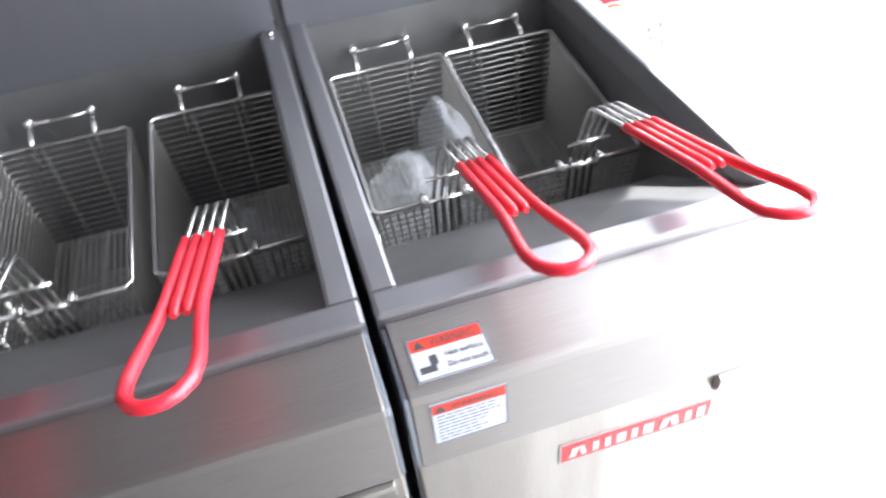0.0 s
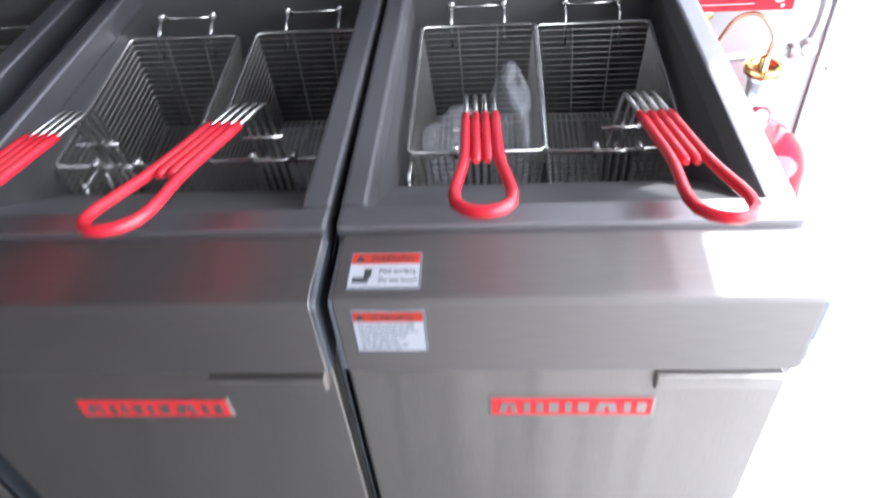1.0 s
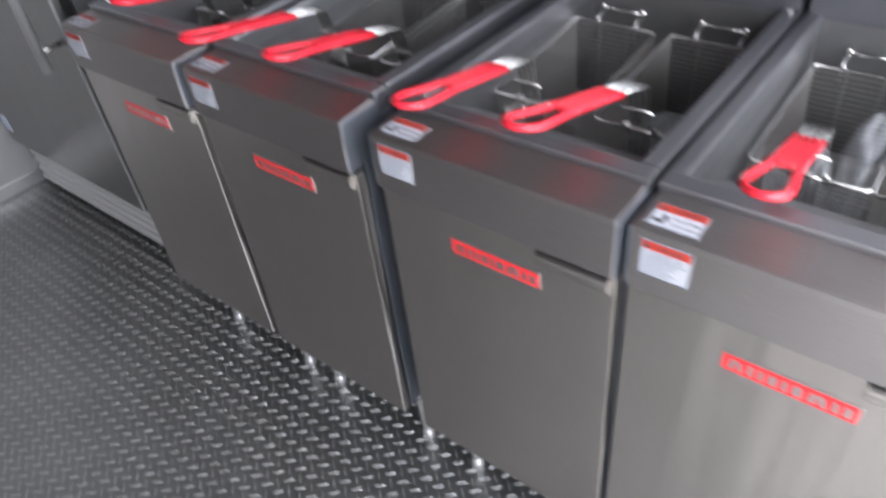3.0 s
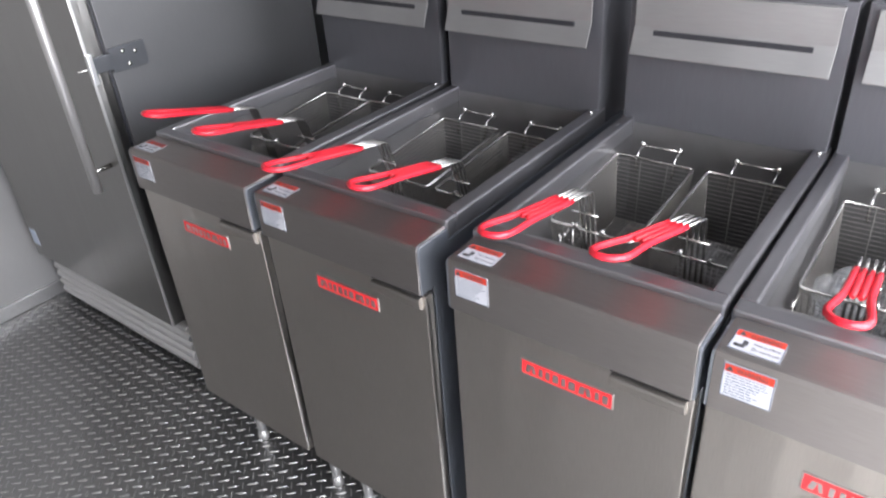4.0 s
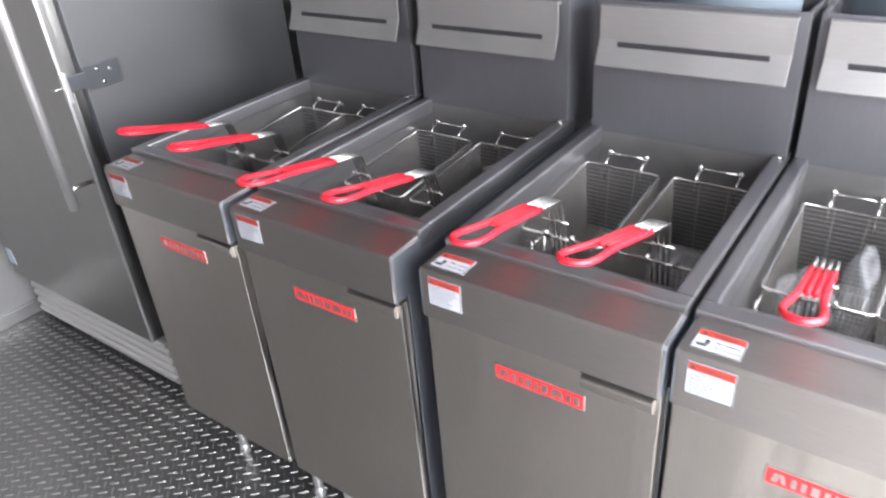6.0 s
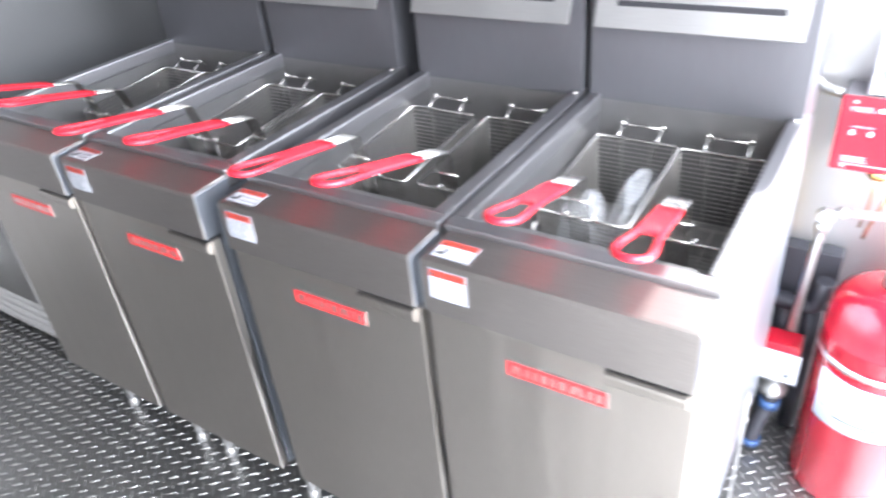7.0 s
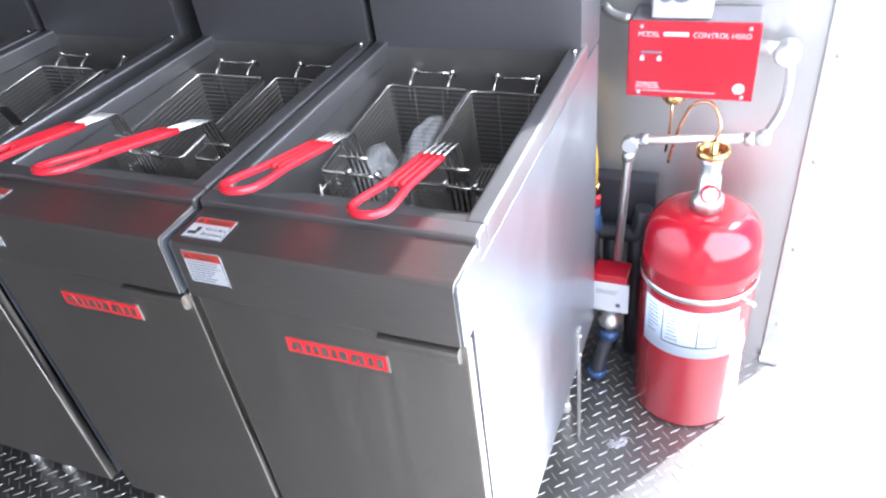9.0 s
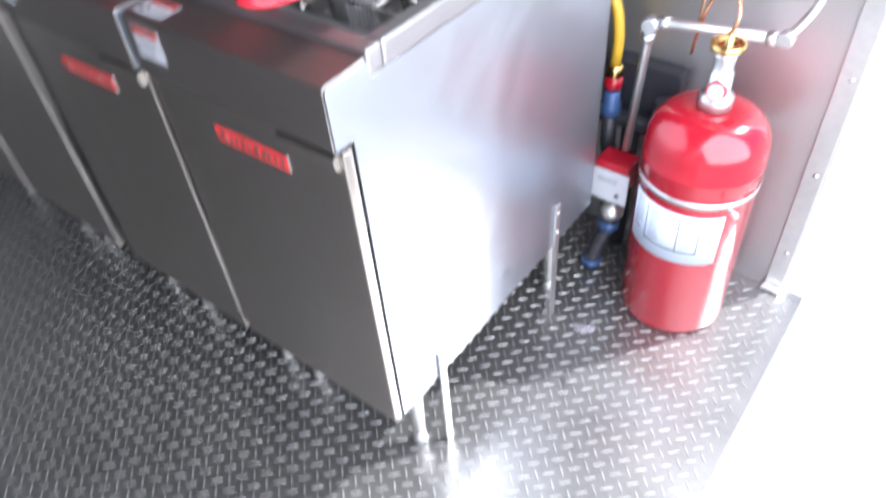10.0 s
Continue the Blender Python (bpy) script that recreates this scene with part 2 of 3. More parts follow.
structure("ground", box(B(), -60, 60, -60, 60, -0.75, -0.55), CONCRETE, "pale concrete yard in full sun outside the door")
bm = box(B(), LEFT_X, END_X + 0.05, FRONT_Y, WALL_Y, -0.06, 0.0)
floor = structure("floor", bm, PLATE, "dark steel diamond plate floor with raised lugs")
structure("wall_back", box(B(), LEFT_X - 0.05, END_X, WALL_Y, WALL_Y + 0.05, -0.06, TOP), WALL, "stainless sheet wall behind the fryers")
structure("wall_left", box(B(), LEFT_X - 0.05, LEFT_X, FRONT_Y, WALL_Y, -0.06, TOP), DIMMED_WALL, "sheet end wall beside the refrigerator, coloured darker for the dim far end")
# Unseen wall added to close the room, its colour dimming the fryer fronts.
structure("wall_front", box(B(), LEFT_X - 0.05, END_X + 0.05, FRONT_Y - 0.05, FRONT_Y, -0.06, TOP), DIMMED_WALL, "unseen closing wall facing the fryers, coloured dark to dim their reflections")
bm = B()
box(bm, END_X, END_X + 0.05, FRONT_Y, -1.36, -0.06, TOP)
box(bm, END_X, END_X + 0.05, -1.36, WALL_Y + 0.05, 2.05, TOP)
structure("wall_end", bm, WALL, "stainless sheet wall round the open rear doorway")
structure("ceiling", box(B(), LEFT_X - 0.05, END_X + 0.05, FRONT_Y - 0.05, WALL_Y + 0.05, TOP, TOP + 0.06), CEIL, "plain steel trailer ceiling")
trim = structure("trim_1", box(B(), 0.388, END_X - 0.001, WALL_Y - 0.008, WALL_Y - 0.001, 0.004, 2.05, 0.002), GALV, "aluminium door jamb strip with rivets")
for i in range(9):
    part("rivet", lathe(B(), ((0.006, 0), (0.005, 0.002), (0.002, 0.0035)), 0, 0, 12), GALV, trim).matrix_local = pose(0.413, WALL_Y - 0.008, 0.12 + 0.23 * i, 90, 0, 0)
part("foot_strip", box(B(), 0.385, 0.43, WALL_Y - 0.03, WALL_Y - 0.009, 0.002, 0.012, 0.002), GALV, trim)
structure("baseboard", box(B(), LEFT_X + 0.001, LEFT_X + 0.012, FRONT_Y, 0.93, 0.001, 0.055, 0.003), GALV, "folded steel strip along the foot of the wall")

# ---- fryer ----
W = 0.385


def bars(bm, x0, x1, z0, rows, h, y, gap, rag=0.3, seed=1):
    rnd = random.Random(seed)
    for i in range(rows):
        x = x0
        end = x1 - (x1 - x0) * rag * rnd.random()
        while x < end - 0.002:
            w = min(rnd.uniform(0.003, 0.009), end - x)
            box(bm, x, x + w, y - 0.0002, y, z0 - i * gap - h, z0 - i * gap)
            x += w + 0.0012
    return bm


SIDE_OUTLINE = [(0.022, 0.235), (0.715, 0.235), (0.715, 0.902), (0.066, 0.902), (0.066, 0.9225), (-0.006, 0.9225), (-0.0095, 0.917), (-0.0095, 0.837), (0.022, 0.837)]


def make_fryer():
    f = thing("deep_fryer", "brushed stainless steel floor deep fryer with two baskets", "fryer", "row of fryers")
    # cabinet
    for x0 in (-W + 0.002, -0.0012):
        part("side_panel", prism(B(), SIDE_OUTLINE, x0, x0 + 0.0035, 0.0006), SIDE, f, "scuffed steel side sheet")
    part("bottom_panel", box(B(), -W + 0.006, -0.006, 0.03, 0.73, 0.238, 0.246), TANK, f)
    part("rear_panel", box(B(), -W + 0.006, -0.006, 0.727, 0.733, 0.25, 0.89), TANK, f)
    prof = [(0.064, 0.928), (-0.004, 0.926), (-0.0085, 0.924), (-0.0105, 0.918), (-0.011, 0.836), (0.012, 0.836), (0.012, 0.87), (0.064, 0.87)]
    part("apron", prism(B(), prof, -W + 0.006, -0.0016, 0.0012), STEEL_H, f, "brushed steel apron, its dim reflections put into a darker colour")
    door = part("door", box(B(), -W + 0.003, 0.001, 0.0, 0.018, 0.235, 0.828, 0.0025), STEEL_V, f, "brushed steel cabinet door")
    part("door_gap", box(B(), -W + 0.008, -0.006, 0.006, 0.014, 0.8275, 0.8365), BLACK, f)
    lip = [(0.002, 0.824), (-0.005, 0.824), (-0.0085, 0.822), (-0.0095, 0.818), (-0.008, 0.807), (-0.004, 0.801), (0.002, 0.799)]
    part("handle", prism(B(), lip, -0.113, -0.008, 0.0005), STEEL_V, door, "rolled steel door pull")
    part("finger_slot", box(B(), -0.116, -0.006, -0.0008, 0.004, 0.8245, 0.835), BLACK, door)
    # badge with plain pale letter blocks
    badge = part("badge", box(B(), -0.2585, -0.1075, -0.0016, 0.0005, 0.7555, 0.7855, 0.001), BADGE_PALE, f, "red metal name badge with pale blocks")
    part("badge_field", box(B(), -0.2560, -0.1100, -0.0022, -0.0014, 0.7580, 0.7830), BADGE_RED, badge)
    y0, y1, z0, z1 = -0.0028, -0.0020, 0.7630, 0.7775
    x = -0.2495
    for k, w in enumerate((0.007, 0.005, 0.006, 0.006, 0.009, 0.006, 0.010, 0.008, 0.007, 0.006, 0.008)):
        lean = 0.003 if k in (0, 7) else -0.003 if k in (1, 8) else 0
        bm = B()
        va = [bm.verts.new((x + u + (lean if v > 0.5 * (z0 + z1) else 0), y, v)) for y in (y0, y1) for u, v in ((0, z0), (w, z0), (w, z1), (0, z1))]
        fs = [bm.faces.new([va[q] for q in ids]) for ids in ((0, 1, 2, 3), (7, 6, 5, 4), (0, 4, 5, 1), (1, 5, 6, 2), (2, 6, 7, 3), (3, 7, 4, 0))]
        bmesh.ops.recalc_face_normals(bm, faces=fs)
        part("badge_block", bm, BADGE_PALE, badge)
        x += w + 0.0056
    # warning labels
    lab = part("warning_label", box(B(), -0.3660, -0.3070, -0.0116, -0.0108, 0.8645, 0.9145), PAPER, f, "white warning label with a red heading")
    part("heading", box(B(), -0.3645, -0.3085, -0.0119, -0.0115, 0.902, 0.913), LABEL_RED, lab)
    lettering("WARNING", 0.0095, pose(-0.3510, -0.0121, 0.904, 90), lab, INK, "", 0.036)
    part("small_print", bars(B(), -0.3620, -0.3100, 0.8995, 8, 0.0016, -0.0117, 0.0042, 0.4, 3), INK_GREY, lab)
    part("warning_sign", tri_sign(pose(-0.3585, -0.0121, 0.904, 90)), INK, lab)
    part("border", prism_frame(-0.3660, -0.3070, 0.8645, 0.9145, -0.01175, 0.0012), INK_GREY, lab)
    top = part("warning_label", box(B(), -0.365, -0.306, 0.0, 0.040, 0.0, 0.0008), PAPER, f, "white hot surface label with a red heading")
    top.matrix_local = pose(-0.004, 0.001, 0.9266, 1.6)
    part("heading", box(B(), -0.3635, -0.3075, 0.027, 0.0385, 0.0007, 0.0011), LABEL_RED, top)
    for q in ((-0.365, -0.306, 0.0, 0.0012), (-0.365, -0.306, 0.0388, 0.04), (-0.365, -0.3638, 0.0012, 0.0388), (-0.3072, -0.306, 0.0012, 0.0388)):
        part("border_strip", box(B(), *q, 0.0006, 0.0010), INK_GREY, top)
    lettering("WARNING", 0.0105, pose(-0.348, 0.0288, 0.0012), top, INK, "", 0.036)
    lettering("Hot surface", 0.0075, pose(-0.340, 0.0165, 0.001), top, INK, "", 0.030)
    lettering("Do not touch", 0.0075, pose(-0.340, 0.0065, 0.001), top, INK, "", 0.031)
    part("warning_sign", tri_sign(pose(-0.3565, 0.0288, 0.0012)), INK, top)
    bm = B()
    box(bm, -0.361, -0.348, 0.006, 0.012, 0.0007, 0.001)
    box(bm, -0.352, -0.346, 0.012, 0.021, 0.0007, 0.001)
    part("pictogram", bm, INK, top)
    # rim and tank
    bm = B()
    box(bm, -W, 0.0026, 0.064, 0.092, 0.903, 0.938, 0.004)
    part("front_rim", bm, STEEL_RIM, f)
    for x0, x1 in ((-W, -W + 0.024), (-0.024, 0.0026)):
        part("side_rim", box(B(), x0, x1, 0.0925, 0.628, 0.903, 0.9385, 0.004), STEEL_RIM, f)
    for y in (0.585, 0.607):
        part("rim_bolt", lathe(B(), ((0.0045, 0.9383), (0.0045, 0.942), (0.0025, 0.944)), -0.011, y, 10), CHROME, f)
    bm = B()
    xl, xr = -W + 0.023, -0.023
    prof = [(0.091, 0.932), (0.255, 0.830), (0.262, 0.62), (0.600, 0.62), (0.600, 0.93)]
    a = [bm.verts.new((xl, y, z)) for y, z in prof]
    b = [bm.verts.new((xr, y, z)) for y, z in prof]
    for i in range(4):
        bm.faces.new((a[i], b[i], b[i + 1], a[i + 1]))
    bm.faces.new(a[::-1])
    bm.faces.new(b)
    part("tank", bm, TANK, f, "grey steel oil tank")
    runs = [((xl + 0.015 + i * (xr - xl - 0.03) / 8, 0.275, 0.70), (xl + 0.015 + i * (xr - xl - 0.03) / 8, 0.59, 0.70)) for i in range(9)]
    runs += [((xl + 0.01, y, 0.696), (xr - 0.01, y, 0.696)) for y in (0.28, 0.38, 0.48, 0.585)]
    runs += [((xl + 0.012, y, 0.62), (xl + 0.012, y, 0.83)) for y in (0.28, 0.33)]
    runs += [((xl + 0.012, 0.275, z), (xl + 0.012, 0.36, z)) for z in (0.74, 0.78, 0.82)]
    for q in runs:
        part("support_wire", tube(B(), q, 0.0022, 6), WIRE, f)
    # flue
    bm = B()
    box(bm, -W + 0.002, -0.002, 0.601, 0.606, 0.80, 1.193, 0.0008)
    part("flue_front", bm, FLUE, f, "dull grey flue panel")
    for x0 in (-W + 0.002, -0.008):
        part("flue_side", box(B(), x0, x0 + 0.006, 0.6065, 0.745, 0.90, 1.193, 0.001), FLUE, f)
    part("flue_back", box(B(), -W + 0.009, -0.009, 0.739, 0.745, 0.90, 1.193), FLUE, f)
    part("flue_baffle", box(B(), -W + 0.009, -0.009, 0.607, 0.738, 1.15, 1.158), BLACK, f)
    prof = [(0.600, 1.186), (0.586, 1.186), (0.585, 1.125), (0.566, 1.077), (0.5685, 1.075), (0.589, 1.122), (0.590, 1.18), (0.600, 1.18)]
    br = part("basket_bracket", prism(B(), prof, -0.3665, -0.019, 0.0006), BRACKET, f, "bent steel basket hanger strip")
    part("slot", box(B(), -0.328, -0.052, 0.5795, 0.583, 1.1115, 1.1215, 0.0015), BLACK, br)
    bm = B()
    arc = []
    for i in range(13):
        t = radians(-5 + 50 * i / 12)
        arc.append((0.725 - 0.072 * math.cos(t), 1.178 + 0.072 * math.sin(t)))
    inner = [(y + 0.003, z - 0.001) for y, z in reversed(arc)]
    prism(bm, arc + inner, -0.352, -0.030)
    for fc in bm.faces:
        fc.smooth = len(fc.verts) == 4
    part("flue_cap", bm, FILMED, f, "curved bluish steel cap over the flue")
    # legs
    for x in (-W + 0.045, -0.045):
        for y in (0.10, 0.62):
            leg = part("leg", lathe(B(), ((0.010, 0.03), (0.0115, 0.035), (0.015, 0.12), (0.0165, 0.236)), x, y, 16), SATIN, f)
            part("foot", lathe(B(), ((0.013, 0.0), (0.0155, 0.004), (0.0145, 0.022), (0.010, 0.032)), x, y, 16), SATIN, leg)
    return f


def tri_sign(m):
    bm = B()
    v = [bm.verts.new(m @ Vector((x, y, z))) for z in (0, 0.0002) for x, y in ((-0.0045, 0), (0.0045, 0), (0, 0.0078))]
    for ids in ((2, 1, 0), (3, 4, 5), (0, 1, 4, 3), (1, 2, 5, 4), (2, 0, 3, 5)):
        bm.faces.new([v[q] for q in ids])
    return bm


def prism_frame(x0, x1, z0, z1, y, w):
    bm = B()
    box(bm, x0, x1, y - 0.0002, y, z0, z0 + w)
    box(bm, x0, x1, y - 0.0002, y, z1 - w, z1)
    box(bm, x0, x0 + w, y - 0.0002, y, z0 + w, z1 - w)
    box(bm, x1 - w, x1, y - 0.0002, y, z0 + w, z1 - w)
    return bm


FRYERS = ((0.0, 0.0), (-0.3956, -0.002), (-0.833, -0.0025), (-1.240, -0.003))
fryer = make_fryer()
for x, y in FRYERS[1:]:
    copy_thing(fryer, pose(x, y, 0))

# flat anchor bars on the free side of the end fryer
for y, z1 in ((0.135, 0.30), (0.55, 0.35)):
    bar = thing("anchor_bar", "thin steel anchor bar from fryer side to floor", "bracket", "anchor bars")
    part("bar", box(B(), 0.003, 0.008, y - 0.009, y + 0.009, 0.002, z1, 0.001), GALV, bar)
    for z in (z1 - 0.02, z1 - 0.075):
        part("screw", lathe(B(), ((0.004, 0), (0.004, 0.002), (0.002, 0.003)), 0, 0, 10), GALV, bar).matrix_local = pose(0.008, y, z, 0, 90, 0)


# ---- baskets ----
def make_basket(skew=0.017, reach=0.302, rise=0.150):
    """Origin over the middle of the rim, y from front 0 to rear 0.27."""
    k = thing("fry_basket", "wire fry basket with a red coated handle", "basket", "fry baskets")
    hw, L, H, tilt = 0.078, 0.268, 0.135, 0.09

    def z_at(y, z):
        return z + tilt * y
    bm = B()
    tube(bm, [(x, y, z_at(y, 0)) for x, y in ((-hw + 0.006, 0), (hw - 0.006, 0), (hw, 0.006), (hw, L - 0.006), (hw - 0.006, L), (-hw + 0.006, L), (-hw, L - 0.006), (-hw, 0.006))], 0.0030, 8, True)
    part("rim_wire", bm, CHROME, k, "bright steel rim wire")

    def at_depth(s):
        return hw - 0.012 * s, 0.014 * s, L - 0.014 * s, -H * s
    bm = B()
    n = 16
    for i in range(1, n + 1):
        w, y0, y1, z = at_depth(i / n)
        tube(bm, [(-w, y0, z_at(y0, z)), (w, y0, z_at(y0, z)), (w, y1, z_at(y1, z)), (-w, y1, z_at(y1, z))], 0.0010, 4, True)
    w, y0, y1, zb = at_depth(1)
    for i in range(44):
        s = (i + 0.5) / 44
        yt, yb = L * s, y0 + (y1 - y0) * s
        tube(bm, [(-hw, yt, z_at(yt, 0)), (-w, yb, z_at(yb, zb)), (w, yb, z_at(yb, zb)), (hw, yt, z_at(yt, 0))], 0.0010, 4, False, False)
    for i in range(17):
        s = (i + 0.5) / 17
        xt, xb = -hw + 2 * hw * s, -w + 2 * w * s
        run = [(xt, 0, 0), (xb, y0, z_at(y0, zb)), (xb, y1, z_at(y1, zb))]
        if i in (5, 11):
            run.append((xt, L, z_at(L, 0)))
        tube(bm, run, 0.0010, 4, False, False)
    part("wire_mesh", bm, WIRE, k, "fine steel wire mesh")
    # rear hook
    bm = B()
    for x in (-0.037, 0.037):
        tube(bm, round_path(((x, L - 0.002, z_at(L, -0.03)), (x, L + 0.004, z_at(L, 0.004)), (x, L + 0.022, 0.037), (x, L + 0.042, 0.039), (x, L + 0.044, 0.028)), 0.008), 0.0024, 8)
    tube(bm, ((-0.037, L + 0.03, 0.039), (0.037, L + 0.03, 0.039)), 0.0020, 8)
    part("rear_hook", bm, CHROME, k)
    for x in (-0.037, 0.037):
        part("hook_knob", lathe(B(), ((0.002, -0.006), (0.0048, -0.003), (0.0052, 0.001), (0.0035, 0.005), (0.001, 0.006)), x, L + 0.03, 12), CHROME, k).location.z = 0.041
    # handle: four wires up from the front, bent towards the user, red coated
    bend, end = Vector((0.006, -0.036, 0.097)), Vector((skew, -reach, rise))
    ax = end - bend
    side = Vector((1, 0, 0))
    bm = B()
    for j in range(4):
        o = (j - 1.5) * 0.0090
        p = [(o, 0.006, -0.085), (o, -0.004, -0.01), (o, -0.006, 0.012), bend + side * o, bend + ax * 0.32 + side * o]
        tube(bm, round_path(p, 0.008), 0.0022, 8)
    for z, y in ((0.045, -0.018), (0.005, -0.005)):
        tube(bm, ((-0.024, y - 0.003, z), (0.024, y - 0.003, z)), 0.0022, 8)
    for x in (-0.024, 0.024):
        tube(bm, round_path(((x, -0.010, 0.008), (x, 0.004, 0.008), (x, 0.006, -0.012)), 0.004), 0.0036, 8)
    part("handle_wire", bm, CHROME, k, "bright steel handle wires")
    loop = []
    for s, o in ((0.245, 0.0136), (0.32, 0.0136), (0.45, 0.0136), (0.60, 0.0138), (0.68, 0.0150), (0.76, 0.0175), (0.83, 0.0200), (0.89, 0.0212), (0.945, 0.0195), (0.98, 0.0135), (0.997, 0.006)):
        loop.append((s, o))
    path = [bend + ax * s + side * o for s, o in loop] + [bend + ax] + [bend + ax * s - side * o for s, o in reversed(loop)]
    part("grip", tube(B(), path, 0.0047, 12), GRIP, k, "glossy red vinyl grip loop")
    for o in (-0.0045, 0.0045):
        part("inner_grip", tube(B(), [bend + ax * q + side * o for q in (0.245, 0.35, 0.5, 0.63, 0.66)], (0.0047, 0.0047, 0.0047, 0.0047, 0.0025), 12), GRIP, k)
    return k


BASKET_X, BASKET_Y, BASKET_Z = (-0.268, -0.110), 0.278, 0.860
# sideways lean, reach and rise of each handle's end
HANDLE = (((0.012, 0.299, 0.163), (0.020, 0.306, 0.162)), ((-0.007, 0.297, 0.142), (-0.024, 0.298, 0.158)),
          ((-0.006, 0.306, 0.146), (0.014, 0.304, 0.160)), ((0.034, 0.304, 0.176), (0.036, 0.304, 0.168)))
SHIFT = (((-0.0015, 0.010, -0.009), (-0.0005, 0.011, -0.012)), ((-0.0155, -0.014, 0.003), (0.0065, -0.008, 0.002)),
         ((-0.0120, -0.014, 0.000), (0.0010, -0.007, -0.004)), ((-0.0030, -0.002, -0.003), (-0.0040, -0.003, 0.000)))
for i, (fx, fy) in enumerate(FRYERS):
    for j, bx in enumerate(BASKET_X):
        dx, dy, dz = SHIFT[i][j]
        make_basket(*HANDLE[i][j]).matrix_world = pose(fx + bx + dx, fy + BASKET_Y + dy, BASKET_Z + dz)


# ---- clear plastic bags left in the baskets ----
def make_bag(x, y, z, sx, sy, sz, turn, seed):
    bm = B()
    bmesh.ops.create_icosphere(bm, subdivisions=4, radius=1)
    for v in bm.verts:
        p = v.co.copy()
        q = p * 1.6 + Vector((seed * 3.1, 0, 0))
        d = 1 + 0.2 * noise.noise(q) + 0.10 * abs(noise.noise(q * 2.5)) + 0.035 * noise.noise(q * 7)
        v.co = Vector((p.x * sx, p.y * sy, p.z * sz)) * d
        v.co.z = max(v.co.z, -sz * 0.6)
    for fc in bm.faces:
        fc.smooth = True
    ob = new("plastic_bag", mesh_of(bm, "plastic_bag", BAG))
    ob.matrix_world = pose(x, y, z, 0, 0, turn)
    return tagged(ob, "crumpled clear plastic bag lying in a fry basket", "plastic bag", "plastic bags")


make_bag(-0.294, 0.360, 0.782, 0.046, 0.062, 0.070, 10, 1)
make_bag(-0.224, 0.415, 0.792, 0.029, 0.112, 0.076, 4, 2)
make_bag(-0.397 - 0.11, 0.37, 0.775, 0.05, 0.07, 0.05, -10, 3)
make_bag(-0.836 - 0.092, 0.45, 0.815, 0.036, 0.055, 0.062, 25, 4)

# ---- refrigerator ----
fridge = thing("refrigerator", "tall stainless steel reach-in refrigerator with a bar handle", "refrigerator")
part("cabinet", box(B(), -2.76, -1.94, 0.168, 0.858, 0.06, 2.0, 0.003), FRIDGE_SIDE, fridge, "dull stainless cabinet, coloured darker to offset the doorway light")
fdoor = part("door", box(B(), -2.75, -1.938, 0.112, 0.158, 0.238, 1.94, 0.004), FRIDGE, fridge, "brushed stainless door")
# Thin pale strip added to draw the highlight along the door's edge.
part("edge_highlight", box(B(), -1.9378, -1.9350, 0.1105, 0.118, 0.24, 1.938, 0.001), SATIN, fdoor, "thin bright strip added as the highlight on the door edge")
part("gasket", box(B(), -2.745, -1.944, 0.158, 0.1675, 0.243, 1.935), BLACK, fridge, "black rubber door gasket")
handle = part("handle", tube(B(), ((-1.985, 0.056, 0.70), (-1.985, 0.056, 1.62)), 0.0125, 16), SATIN, fridge, "long polished steel bar handle")
for z in (0.755, 1.56):
    part("handle_post", tube(B(), ((-1.985, 0.058, z), (-1.985, 0.113, z)), 0.006, 10), CHROME, handle)
hinge = part("hinge", box(B(), -1.9385, -1.933, 0.17, 0.268, 0.992, 1.052, 0.001), HINGE, fridge, "dark bolted hinge plate")
part("hinge_arm", box(B(), -1.9375, -1.930, 0.118, 0.172, 1.002, 1.042, 0.002), HINGE, hinge)
part("hinge_bracket", box(B(), -1.937, -1.924, 0.108, 0.122, 0.979, 1.053, 0.002), GALV, hinge)
for y, z in ((0.205, 1.039), (0.238, 1.032), (0.215, 1.005)):
    part("bolt", lathe(B(), ((0.006, 0), (0.006, 0.002), (0.003, 0.004)), 0, 0, 10), CHROME, hinge).matrix_local = pose(-1.933, y, z, 0, 90, 0)
part("pull_pin", tube(B(), ((-1.942, 0.125, 1.017), (-1.942, 0.085, 1.017)), (0.004, 0.003), 8), CHROME, hinge)
for i in range(5):
    prof = [(0.164, -0.010), (0.150, -0.012), (0.143, -0.006), (0.141, 0.002), (0.144, 0.010), (0.151, 0.015), (0.164, 0.018)]
    s = part("grille_slat", prism(B(), prof, -2.745, -1.930, 0.0008), SATIN, fridge, "bright rolled grille slat")
    s.location.z = 0.066 + 0.0345 * i
# Black sheet added behind the slats as the shade in their gaps.
part("grille_gap_shade", box(B(), -2.75, -1.935, 0.1655, 0.1675, 0.045, 0.236), BLACK, fridge)
part("foot_panel", box(B(), -2.74, -1.95, 0.19, 0.85, 0.002, 0.06), BLACK, fridge)
part("energy_label", box(B(), -2.742, -2.70, 0.1108, 0.1121, 0.285, 0.345), PAPER_BLUE, fdoor, "pale blue energy label")

# ---- fire suppression ----
CX, CY, R = 0.218, 0.757, 0.119
cyl = thing("extinguisher_cylinder", "large glossy red fire suppression cylinder on the floor", "fire extinguisher")
prof = [(R - 0.02, 0.002), (R - 0.004, 0.004), (R, 0.014), (R, 0.436), (R + 0.0015, 0.439), (R + 0.0015, 0.445), (R, 0.448)]
